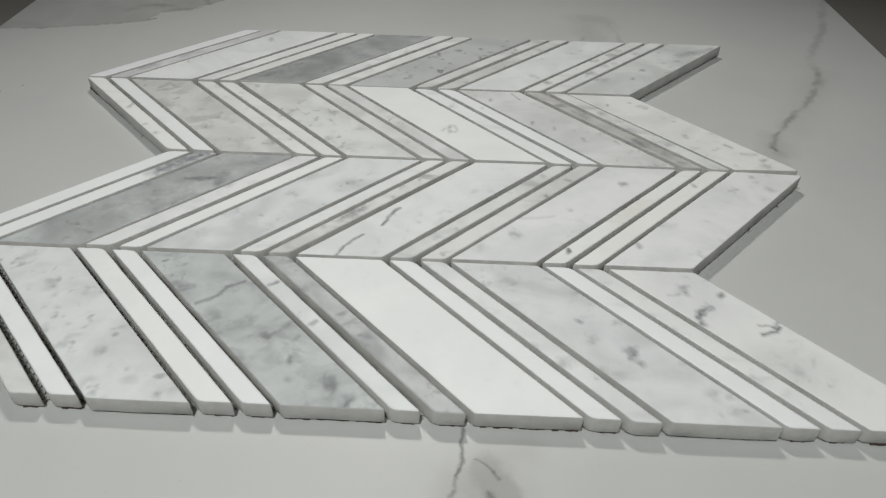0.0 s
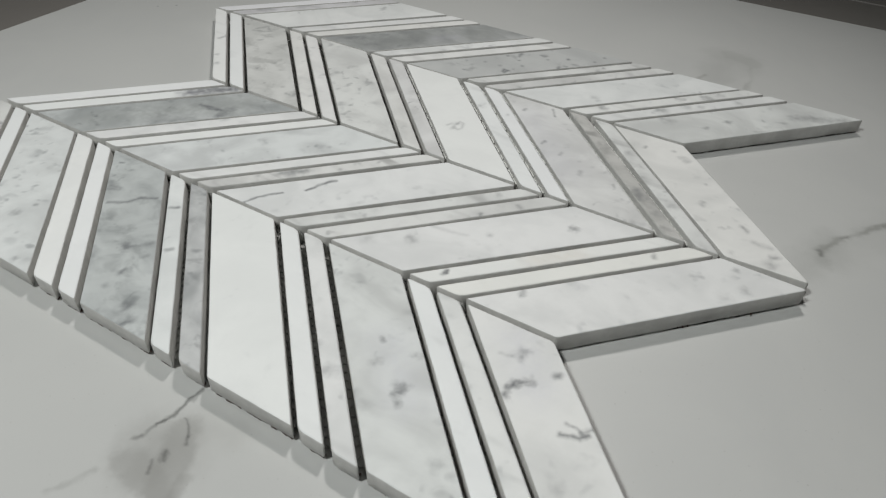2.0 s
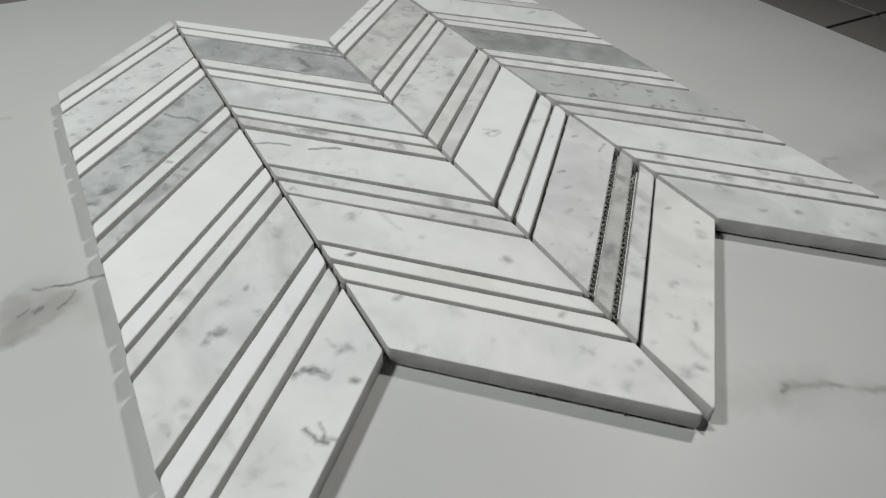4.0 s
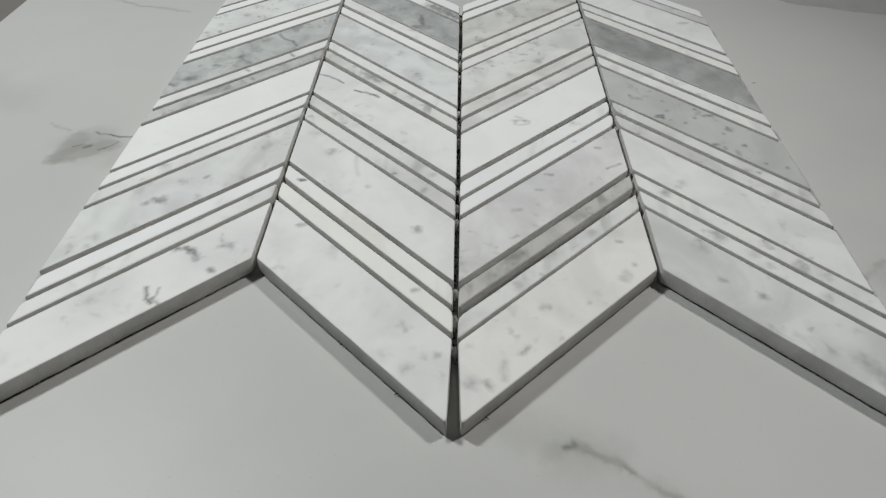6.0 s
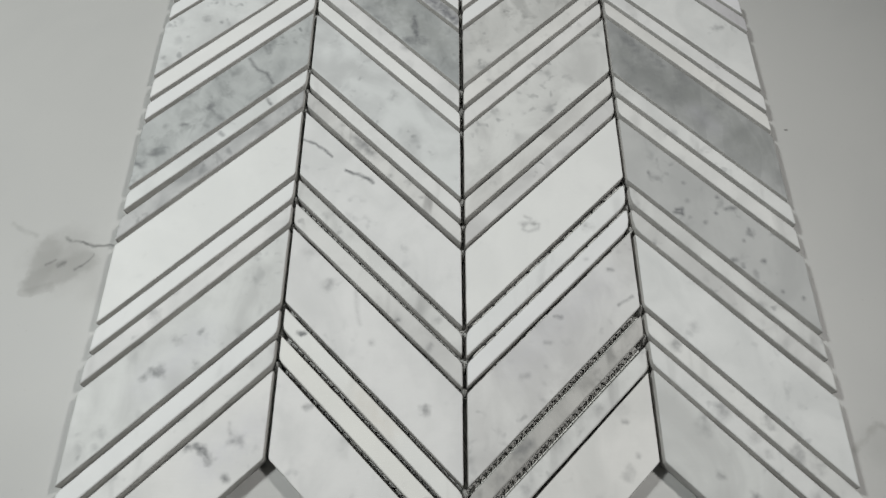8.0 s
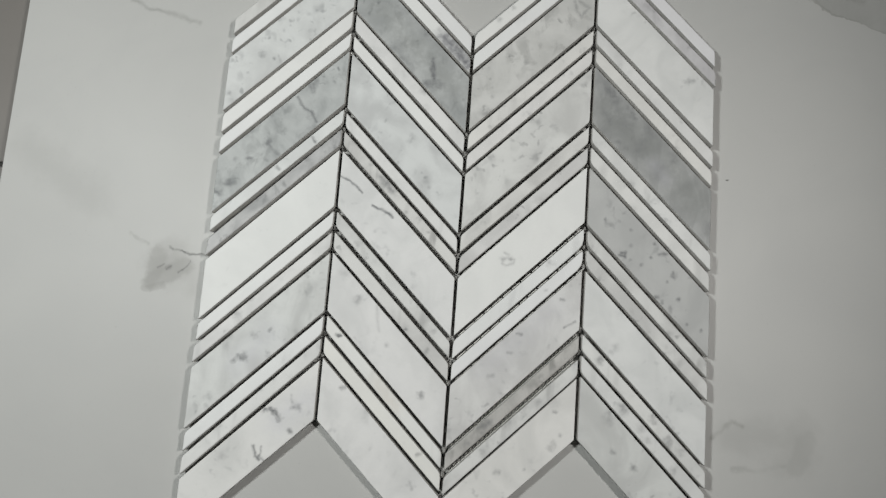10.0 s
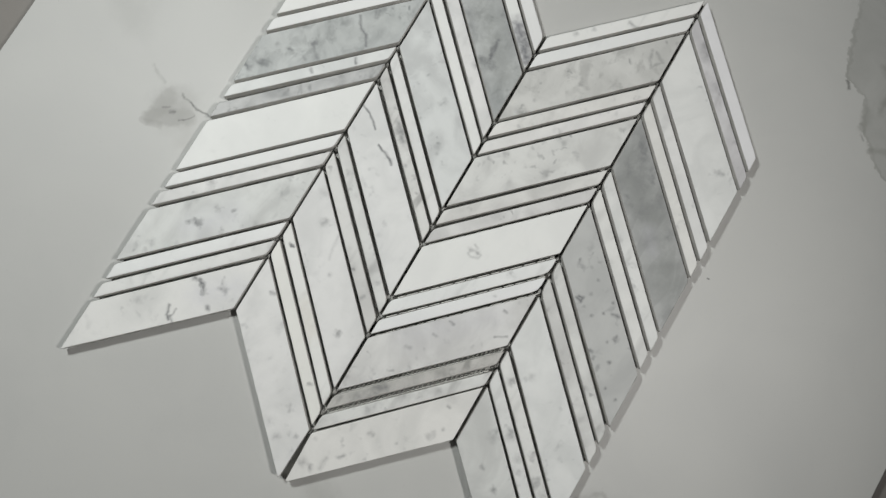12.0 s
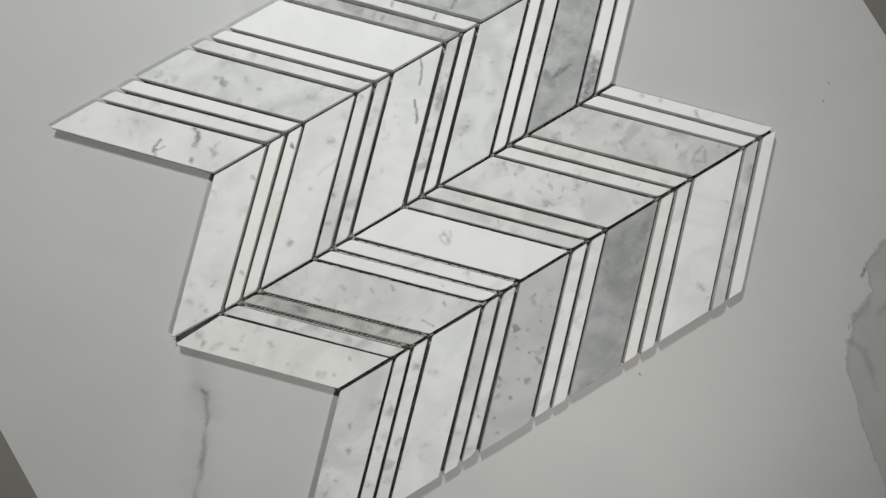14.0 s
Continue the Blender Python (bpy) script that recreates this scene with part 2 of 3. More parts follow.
vein(0.0030, 0.42, GREY, True, (0.1060, -0.0470), (0.1180, -0.0545), (0.1310, -0.0580), (0.1520, -0.0600), (0.1740, -0.0730), (0.2030, -0.0880), (0.2500, -0.1060), (0.2650, -0.1120))
vein(0.0016, 0.40, BROWN, True, (0.0690, -0.0200), (0.0850, -0.0330), (0.1060, -0.0470), (0.1310, -0.0580))
vein(0.0110, 0.15, GREY, False, (0.0300, 0.0000), (0.0880, -0.0350), (0.1300, -0.0600))
# faint feathers by the side edge of the sheet
vein(0.0016, 0.50, BROWN, True, (0.1560, 0.0770), (0.1590, 0.0815), (0.1670, 0.0875), (0.1730, 0.0862))
vein(0.0100, 0.26, GREY, False, (0.1660, 0.0800), (0.1930, 0.0809))
vein(0.0015, 0.30, GREY, True, (0.1681, 0.0611), (0.1813, 0.0615), (0.1975, 0.0650))
vein(0.0105, 0.20, GREY, False, (0.2070, 0.0840), (0.2060, 0.0720), (0.1950, 0.0660))
vein(0.0060, 0.18, GREY, "hard", (0.2110, 0.0800), (0.2040, 0.0640))
# loose strokes within the clouded corner
vein(0.0030, 0.55, BROWN, True, (0.1960, 0.4090), (0.2040, 0.4040), (0.2070, 0.3950), (0.2065, 0.3830))
vein(0.0030, 0.40, BROWN, True, (0.1985, 0.3780), (0.2020, 0.3660))
vein(0.0012, 0.60, INK, False, (0.1790, 0.3890), (0.1825, 0.3852))
vein(0.0012, 0.50, INK, False, (0.2030, 0.3612), (0.2048, 0.3600))
vein(0.0022, 0.42, BROWN, True, (0.2120, 0.3560), (0.2210, 0.3605), (0.2300, 0.3590), (0.2456, 0.3549))
# faint strokes on the far side
vein(0.0016, 0.50, GREY, True, (-0.2600, 0.3440), (-0.2330, 0.3300), (-0.2080, 0.3175), (-0.1860, 0.3130), (-0.1740, 0.3105))
vein(0.0120, 0.20, GREY, False, (-0.2708, 0.2212), (-0.2495, 0.2063), (-0.2233, 0.1923))
# specks of dirt
vein(0.0006, 0.9, INK, False, (0.1609, 0.2326), (0.1617, 0.2326))
vein(0.0007, 0.7, INK, False, (0.0672, 0.4347))
vein(0.0008, 0.7, INK, False, (0.0767, 0.4254))


def plain(name, colour, rough, scale=40, vary=0.25, **more):
    n = Nodes(name)
    where = n.local()
    shade = n.mix(n.math("MULTIPLY", n.span(n.noise(where, scale, 5, 0.6), 0.3, 0.7), vary), colour, tuple(v * 0.6 for v in colour))
    shade = n.mix(n.math("MULTIPLY", n.noise(where, scale * 14, 2), vary * 0.5), shade, tuple(v * 0.7 for v in colour))
    return n.finish(shade, rough, n.bump(n.noise(where, scale * 8, 3), 0.15, 0.001), **more)


FLOOR = plain("grey_floor_tile", (0.24, 0.225, 0.21), 0.5, 6)
PAINT = plain("matt_wall_paint", (0.22, 0.22, 0.215), 0.8, 3, 0.1)
GROUT = plain("dark_grout", (0.07, 0.068, 0.064), 0.9, 60)
NET = plain("fibreglass_net", (0.53, 0.53, 0.515), 0.6, 300)
GLUE = plain("clear_adhesive", (0.74, 0.74, 0.72), 0.12, 200, Transmission_Weight=0.5)


# paler copy of the net: light in the joints put into its colour
LIT_NET = plain("lit_net", (0.88, 0.88, 0.85), 0.22, 300)
# dirty net ends, and the dark contact shade put in under the edges
FRAY_AND_SHADE = plain("dirty_net_and_edge_shade", (0.10, 0.065, 0.055), 0.8, 300)
# rough cut sides of the marble, greyed to put the joints' shade into the colour
SIDE_SHADE = plain("shaded_marble_side", (0.65, 0.643, 0.622), 0.75, 120, 0.42)


# ---- mesh helpers ----
def link(name, bm, material, parent=None, label=""):
    mesh = bpy.data.meshes.new(name)
    bm.to_mesh(mesh)
    bm.free()
    for one in material if isinstance(material, list) else [material]:
        mesh.materials.append(one)
    ob = new(name, mesh)
    ob.parent = parent
    return tagged(ob, label)


def box(bm, x0, x1, y0, y1, z0, z1):
    v = [bm.verts.new((x, y, z)) for z in (z0, z1) for x, y in ((x0, y0), (x1, y0), (x1, y1), (x0, y1))]
    for q in ((3, 2, 1, 0), (4, 5, 6, 7), (0, 1, 5, 4), (1, 2, 6, 5), (2, 3, 7, 6), (3, 0, 4, 7)):
        bm.faces.new([v[i] for i in q])


def inset(corners, d):
    """The convex polygon with every side moved inwards by d."""
    lines = []
    for a, b in zip(corners, corners[1:] + corners[:1]):
        e = (b - a).normalized()
        lines.append((a + Vector((-e.y, e.x)) * d, e))
    out = []
    for (p, e), (q, g) in zip(lines[-1:] + lines[:-1], lines):
        s = ((q - p).x * g.y - (q - p).y * g.x) / (e.x * g.y - e.y * g.x)
        out.append(p + e * s)
    return out


def rounded(corners, cuts, steps=2):
    """The polygon with its corners rounded off, cuts[i] long on each side."""
    out, count = [], len(corners)
    for i, c in enumerate(corners):
        a = c + (corners[i - 1] - c).normalized() * cuts[i]
        b = c + (corners[(i + 1) % count] - c).normalized() * cuts[i]
        for k in range(steps + 1):
            t = k / steps
            out.append(a * (1 - t) ** 2 + c * 2 * t * (1 - t) + b * t ** 2)
    return out


def slab_mesh(corners, cuts, z0, z1, arris, rng=None, shaded_sides=False):
    """A flat stone with rounded corners and a worn upper edge."""
    bm = bmesh.new()
    rings, counts = [], None
    for d, z in ((0.0002, z0), (0, z0 + 0.0004), (0, z1 - arris), (arris * 0.3, z1 - arris * 0.3), (arris, z1)):
        ring = rounded(inset(corners, d), cuts)
        if rng:
            pairs = list(zip(ring, ring[1:] + ring[:1]))
            if counts is None:
                counts = [max(1, round((b - a).length / 0.005)) for a, b in pairs]
            ring = [a.lerp(b, i / count) for (a, b), count in zip(pairs, counts) for i in range(count)]
            wear = 0.00024 if z < z0 + 0.0002 else 0.00007 if z < z1 - arris * 0.2 else 0.00013
            ring = [p + Vector((rng.uniform(-1, 1), rng.uniform(-1, 1))) * wear for p in ring]
        rings.append([bm.verts.new((p.x, p.y, z)) for p in ring])
    count = len(rings[0])
    for low, high in zip(rings, rings[1:]):
        for i in range(count):
            j = (i + 1) % count
            face = bm.faces.new((low[i], low[j], high[j], high[i]))
            face.smooth = True
            # side faces get the greyer marble with shade in its colour
            face.material_index = 1 if shaded_sides and high is not rings[-1] else 0
    bm.faces.new(rings[0][::-1])
    bm.faces.new(rings[-1])
    return bm


# ---- the room round it ----
bm = bmesh.new()
box(bm, -2.2, 2.2, -2.0, 2.4, -0.11, -0.012)
floor = tagged(link("floor", bm, GROUT), "grey tiled floor under the large tile", "floor", kind="structure")
for name, (x0, x1, y0, y1) in {"wall_west": (-2.3, -2.2, -2.1, 2.5), "wall_east": (2.2, 2.3, -2.1, 2.5), "wall_south": (-2.2, 2.2, -2.1, -2.0), "wall_north": (-2.2, 2.2, 2.4, 2.5)}.items():
    bm = bmesh.new()
    box(bm, x0, x1, y0, y1, -0.11, 2.5)
    tagged(link(name, bm, PAINT), "plain grey painted wall closing the room", "wall", kind="structure")
bm = bmesh.new()
box(bm, -2.3, 2.3, -2.1, 2.5, 2.5, 2.6)
tagged(link("ceiling", bm, PAINT), "plain grey painted ceiling", "ceiling", kind="structure")

# ---- the porcelain slab, 60 cm square ----
square = [Vector(p) for p in ((-0.2845, -0.1125), (0.3090, -0.1125), (0.3090, 0.4845), (-0.2845, 0.4845))]
tagged(link("large_tile", slab_mesh(square, [0.0008] * 4, -0.010, 0.0, 0.0006), slab_material()),
       "large square off-white marble-look porcelain tile with grey veins", "tile")

# ---- the mosaic sheet ----
W, RISE, TURN_UP = 0.075, 0.0745, 0.0627   # column width, rise of the slant over a column, repeat along a column
LOW = {0: -0.0029, 1: 0.0341, 2: 0.0468, 3: 0.0598}   # middles of the joints within one repeat
TOP, BACK = 0.0079, 0.0010
sheet = tagged(new("mosaic_sheet"), "chevron mosaic sheet of white and grey marble tiles on net", "mosaic tile")

SPOT, BEIGE, LILAC, BLUE = (0.16, 0.165, 0.175), (0.62, 0.52, 0.40), (0.66, 0.66, 0.73), (0.385, 0.400, 0.396)
KINDS = {
    "A": "pale pale white light pale white white mid pale mid white white light white light".split(),
    "B": "pale white white pale light light pale light pale light white pale mid white white".split(),
    "C": "pale light ashen light white white white light light light pale pale warm white white".split(),
    "D": "light pale pale pale light light spotted pale pale smoky pale pale pale light white".split(),
}
SAY = {"white": "plain white marble", "pale": "pale white marble with faint grey clouds", "light": "light grey-white marble with grey specks",
       "warm": "warm grey-white marble with grey specks", "mid": "mid-grey clouded marble", "spotted": "mid-grey marble with scattered dark spots",
       "ashen": "ash-grey marble with dark grey stains", "smoky": "smoky grey marble with soft dark clouds"}
# pieces whose stone is tinged: bluish, lilac or yellowish
TINGE = {**dict.fromkeys((("A", 3), ("A", 8), ("A", 9), ("A", 12), ("B", 9), ("B", 12)), (0.982, 0.999, 1.006)), ("D", 0): (0.985, 1.0, 0.993), ("D", 3): (0.985, 1.0, 0.997), ("C", 0): (1.004, 0.996, 0.989), ("B", 1): (1.002, 0.988, 0.955),
         **dict.fromkeys((("C", 3), ("C", 4)), (0.994, 0.995, 1.006)), ("D", 13): (0.93, 0.915, 0.955), ("D", 14): (0.950, 0.943, 0.965),
         **dict.fromkeys((("C", 2), ("C", 8), ("C", 10), ("C", 11), ("D", 10), ("B", 2)), (1.006, 0.998, 0.990))}
# strips with grey stains right across them, and how strong these are
BARS = {**dict.fromkeys((("B", 4), ("B", 7), ("C", 2)), 0.75), **dict.fromkeys((("B", 5), ("B", 8), ("D", 4), ("D", 5), ("D", 8), ("C", 1), ("A", 8)), 0.5),
        **dict.fromkeys((("A", 4), ("A", 5), ("B", 2), ("B", 11), ("C", 5), ("C", 8), ("C", 11), ("D", 7), ("D", 10), ("D", 11), ("D", 13), ("A", 1), ("A", 2), ("D", 1), ("D", 2), ("C", 14), ("C", 13)), 0.3)}
# the marks that single pieces bear
MARKS = {}


def mark(column, k, width, strength, *points, tone=SPOT):
    """A vein or spot of one piece: points across (0..1) and along (0..1) the piece."""
    MARKS.setdefault((column, k), []).append((points, width, strength, tone))


mark("A", 0, 0.0070, 0.35, (0.71, 0.50), (0.92, 0.46), tone=LILAC)
mark("A", 0, 0.0012, 0.80, (0.60, 0.95), (0.65, 0.88))
mark("A", 0, 0.0013, 0.90, (0.67, 0.78), (0.71, 0.60), (0.73, 0.52))
mark("A", 0, 0.0017, 0.50, (0.83, 0.51), (0.86, 0.45))
mark("A", 0, 0.0011, 0.70, (0.81, 0.15), (0.82, 0.10))
mark("A", 0, 0.0008, 0.80, (0.55, 0.44), (0.57, 0.21), (0.60, 0.09))
mark("A", 0, 0.0006, 0.50, (0.61, 0.29), (0.61, 0.19), (0.59, 0.14))
mark("A", 0, 0.0007, 0.60, (0.60, 0.16), (0.64, -0.02))
mark("A", 0, 0.0020, 0.30, (0.32, 0.75))
mark("A", 0, 0.0008, 0.30, (0.80, 0.77), (0.81, 0.64))
mark("B", 0, 0.0011, 0.55, (0.18, 0.88), (0.20, 0.94))
mark("B", 0, 0.0009, 0.35, (0.76, 0.70), (0.78, 0.65))
mark("B", 0, 0.0022, 0.25, (0.69, 0.13))
mark("B", 0, 0.0012, 0.28, (0.79, 0.16), (0.80, 0.25))
mark("B", 0, 0.0012, 0.40, (0.93, 0.67))
mark("B", 1, 0.0010, 0.35, (0.80, 0.55), (0.82, 0.74))
mark("B", 3, 0.0015, 0.50, (0.79, 0.41), (0.80, 0.41))
mark("B", 12, 0.0110, 0.60, (0.15, 0.50), (0.85, 0.50), tone=(0.34, 0.352, 0.343))
mark("C", 0, 0.0008, 0.55, (0.82, 0.78), (0.84, 0.74))
mark("C", 0, 0.0030, 0.20, (0.82, 0.95))
mark("C", 0, 0.0016, 0.35, (0.81, 0.18), (0.83, 0.20))
mark("C", 0, 0.0009, 0.40, (0.88, 0.25))
mark("C", 0, 0.0010, 0.45, (0.40, 0.63), (0.43, 0.57))
mark("C", 0, 0.0010, 0.60, (0.29, 0.27), (0.32, 0.26))
mark("C", 0, 0.0011, 0.35, (0.21, 0.32), (0.21, 0.12))
mark("C", 0, 0.0020, 0.45, (0.07, 0.38))
mark("C", 0, 0.0010, 0.30, (0.06, 0.85))
mark("C", 0, 0.0011, 0.50, (0.13, 0.26), (0.15, 0.16))
mark("C", 0, 0.0006, 0.45, (0.62, 0.22))
mark("C", 1, 0.0010, 0.30, (0.19, 1.02))
mark("C", 2, 0.0018, 0.65, (0.26, 0.76), (0.32, 0.59))
mark("C", 2, 0.0014, 0.40, (0.17, 0.47))
mark("D", 0, 0.0018, 0.40, (0.25, 0.98), (0.28, 1.07))
mark("D", 0, 0.0011, 0.50, (0.28, 0.40), (0.30, 0.42))
mark("D", 0, 0.0013, 0.55, (0.44, 0.52), (0.45, 0.50))
mark("D", 1, 0.0013, 0.50, (0.72, 1.95), (0.74, 2.20))
mark("D", 2, 0.0014, 0.45, (0.57, 0.77))
mark("D", 6, 0.0008, 0.75, (0.45, 0.30))
mark("D", 6, 0.0008, 0.75, (0.52, 0.60))
mark("D", 6, 0.0008, 0.75, (0.66, 0.50))
mark("D", 6, 0.0008, 0.75, (0.70, 0.75))
mark("D", 6, 0.0008, 0.75, (0.36, 0.70))
mark("D", 6, 0.0008, 0.75, (0.82, 0.15))
mark("D", 6, 0.0008, 0.75, (0.15, 0.40))
mark("D", 6, 0.0008, 0.75, (0.93, 0.30))
mark("D", 6, 0.0008, 0.75, (0.55, 0.90))
mark("A", 3, 0.0070, 0.30, (0.37, 0.35), (0.59, 0.40), tone=LILAC)
mark("A", 3, 0.0015, 0.95, (0.37, 0.48), (0.39, 0.40))
mark("A", 3, 0.0010, 0.50, (0.33, 0.47))
mark("A", 3, 0.0009, 0.70, (0.58, 0.49))
mark("A", 3, 0.0013, 0.40, (0.45, 0.67))
mark("A", 3, 0.0013, 0.40, (0.58, 0.12))
mark("A", 3, 0.0015, 0.25, (0.82, 0.94))
mark("A", 3, 0.0018, 0.20, (0.25, 0.88))
mark("A", 3, 0.0012, 0.25, (0.15, 0.08))
mark("A", 3, 0.0008, 0.50, (0.59, 0.48))
mark("A", 3, 0.0012, 0.30, (0.47, 0.61))
mark("A", 3, 0.0015, 0.35, (0.60, 0.03))
mark("A", 4, 0.0013, 0.35, (0.40, 1.08))
mark("A", 4, 0.0020, 0.25, (0.31, 0.82))
mark("A", 8, 0.0008, 0.75, (0.75, 0.79), (0.78, 0.29))
mark("A", 8, 0.0009, 0.50, (0.49, 0.73), (0.51, 0.41))
mark("A", 9, 0.0090, 0.32, (0.05, 0.65), (0.79, 0.66), tone=BLUE)
mark("A", 9, 0.0008, 0.80, (0.60, 0.91), (0.66, 0.58), (0.73, 0.37), (0.77, 0.11))
mark("A", 9, 0.0009, 0.50, (0.69, 1.01), (0.71, 0.79))
mark("A", 9, 0.0015, 0.95, (0.39, 0.48), (0.40, 0.50))
mark("A", 9, 0.0008, 0.50, (0.42, 0.37), (0.49, 0.07))
mark("A", 9, 0.0008, 0.60, (0.25, 0.49), (0.28, 0.42))
mark("A", 9, 0.0015, 0.55, (0.02, 0.35), (0.06, 0.22))
mark("A", 9, 0.0012, 0.50, (0.10, 0.33), (0.11, 0.36))
mark("A", 9, 0.0008, 0.40, (0.30, 1.03))
mark("A", 9, 0.0010, 0.40, (0.15, 0.68))
mark("A", 9, 0.0008, 0.50, (0.72, 0.92), (0.73, 0.75))
mark("A", 9, 0.0008, 0.40, (0.39, 0.19), (0.41, 0.11))
mark("A", 12, 0.0020, 0.30, (0.07, 0.08))
mark("A", 12, 0.0010, 0.25, (0.43, 0.67))
mark("A", 12, 0.0010, 0.20, (0.62, 0.60))
mark("B", 1, 0.0010, 0.45, (0.80, 0.56))
mark("B", 2, 0.0050, 0.24, (0.45, 0.50), (0.60, 0.50), tone=BEIGE)
mark("B", 2, 0.0008, 0.85, (0.10, 0.49), (0.13, 0.76))
mark("B", 2, 0.0006, 0.90, (0.13, 0.72), (0.11, 0.48))
mark("B", 3, 0.0018, 0.38, (0.23, 0.67), (0.25, 0.76))
mark("B", 3, 0.0009, 0.20, (0.40, 0.96), (0.41, 0.74), (0.43, 0.62))
mark("B", 3, 0.0011, 0.35, (0.50, 0.55))
mark("B", 3, 0.0025, 0.20, (0.12, 0.89))
mark("B", 3, 0.0018, 0.25, (0.80, 0.42))
mark("B", 4, 0.0008, 0.80, (0.63, 0.16))
mark("B", 4, 0.0010, 0.40, (0.80, 0.14), (0.82, 0.50))
mark("B", 5, 0.0016, 0.40, (0.20, 0.50))
mark("B", 5, 0.0014, 0.40, (0.85, 0.50))
mark("B", 6, 0.0006, 0.80, (0.01, 0.54), (0.09, 0.64), (0.20, 0.68))
mark("B", 6, 0.0007, 0.95, (0.29, 0.65), (0.38, 0.78), (0.46, 0.84))
mark("B", 7, 0.0024, 0.45, (0.34, 0.66), (0.38, 0.54))
mark("B", 7, 0.0013, 0.40, (0.41, 0.41))
mark("B", 7, 0.0008, 0.50, (0.56, 0.25))
mark("B", 7, 0.0008, 0.50, (0.75, 0.58))
mark("B", 7, 0.0022, 0.55, (0.38, 0.69), (0.44, 0.67))
mark("B", 9, 0.0015, 0.30, (0.55, 0.62), (0.57, 0.75))
mark("B", 9, 0.0010, 0.35, (0.73, 0.22))
mark("B", 11, 0.0022, 0.40, (0.63, 0.98))
mark("B", 12, 0.0012, 0.65, (0.67, 0.53), (0.69, 0.35))
mark("B", 12, 0.0018, 0.55, (0.65, 0.12), (0.75, 0.34))
mark("B", 12, 0.0050, 0.35, (0.36, 0.10), (0.46, 0.06))
mark("B", 13, 0.0045, 1.0, (0.76, 0.50), (0.97, 0.40), tone=(0.20, 0.20, 0.225))
mark("C", 1, 0.0020, 0.40, (0.30, 0.50))
mark("C", 1, 0.0018, 0.35, (0.70, 0.50))
mark("C", 3, 0.0090, 0.25, (0.28, 0.83), (0.77, 0.78), tone=LILAC)
mark("C", 3, 0.0008, 0.50, (0.83, 0.81), (0.86, 0.75))
mark("C", 3, 0.0007, 0.55, (0.50, 0.89), (0.54, 0.81))
mark("C", 3, 0.0008, 0.45, (0.44, 0.70), (0.47, 0.63))
mark("C", 3, 0.0006, 0.50, (0.87, 0.27), (0.95, 0.21))
mark("C", 3, 0.0010, 0.35, (0.30, 0.58), (0.34, 0.52))
mark("C", 4, 0.0009, 0.30, (0.71, 0.49))
mark("C", 5, 0.0014, 0.35, (0.72, 0.77))
mark("C", 6, 0.0012, 0.42, (0.35, 0.64))
mark("C", 6, 0.0008, 0.30, (0.37, 0.72), (0.40, 0.62))
mark("C", 6, 0.0012, 0.30, (0.42, 0.51))
mark("C", 9, 0.0016, 0.40, (0.20, 0.94))
mark("C", 9, 0.0010, 0.35, (0.37, 0.90))
mark("C", 9, 0.0015, 0.30, (0.71, 0.44))
mark("C", 12, 0.0009, 0.40, (0.82, 0.77), (0.84, 0.57), (0.88, 0.37), (0.94, 0.42), (0.86, 0.70))
mark("C", 12, 0.0011, 0.40, (0.45, 0.36))
mark("C", 12, 0.0010, 0.40, (0.19, 0.25))
mark("C", 12, 0.0020, 0.25, (0.11, 0.08))
mark("C", 14, 0.0010, 0.50, (0.54, 0.56), (0.69, -0.60))
mark("C", 14, 0.0015, 0.40, (0.20, 0.66))
mark("C", 14, 0.0012, 0.35, (0.31, 0.76))
mark("D", 1, 0.0022, 0.40, (0.35, 0.50))
mark("D", 1, 0.0016, 0.40, (0.55, 0.50))
mark("D", 1, 0.0018, 0.35, (0.75, 0.40))
mark("D", 2, 0.0016, 0.40, (0.15, 0.50))
mark("D", 2, 0.0012, 0.40, (0.60, 0.60))
mark("D", 6, 0.0009, 0.90, (0.29, 0.14), (0.32, 0.22), (0.32, 0.15), (0.28, 0.09))
mark("D", 6, 0.0013, 0.50, (0.16, 0.36), (0.19, 0.42))
mark("D", 6, 0.0009, 0.60, (0.36, 0.43))
mark("D", 6, 0.0009, 0.70, (0.59, 0.81), (0.65, 0.95))
mark("D", 6, 0.0014, 0.70, (0.71, 0.71))
mark("D", 6, 0.0010, 0.85, (0.75, 0.41))
mark("D", 6, 0.0012, 0.60, (0.69, 0.11))
mark("D", 6, 0.0009, 0.70, (0.56, 0.01), (0.59, 0.09))
mark("D", 8, 0.0012, 0.35, (0.35, 0.06))
mark("D", 9, 0.0130, 0.60, (0.12, 0.55), (0.88, 0.55), tone=(0.30, 0.312, 0.302))
mark("D", 9, 0.0040, 0.30, (0.11, 0.89), (0.29, 0.54))
mark("D", 9, 0.0013, 0.50, (0.23, 0.13))
mark("D", 9, 0.0024, 0.45, (0.14, 0.86), (0.20, 0.82))
mark("D", 9, 0.0016, 0.50, (0.30, 0.90), (0.36, 0.84))
mark("D", 9, 0.0020, 0.40, (0.47, 0.92), (0.50, 0.86))
mark("D", 9, 0.0016, 0.40, (0.66, 0.90), (0.68, 0.80))
mark("D", 9, 0.0018, 0.40, (0.10, 0.40), (0.14, 0.32))
mark("D", 9, 0.0040, 0.35, (0.52, 0.42), (0.62, 0.36), tone=(0.55, 0.55, 0.60))
mark("D", 9, 0.0030, 0.30, (0.43, 0.63), (0.39, 0.31))
mark("D", 9, 0.0025, 0.30, (0.54, 0.21), (0.58, 0.49))
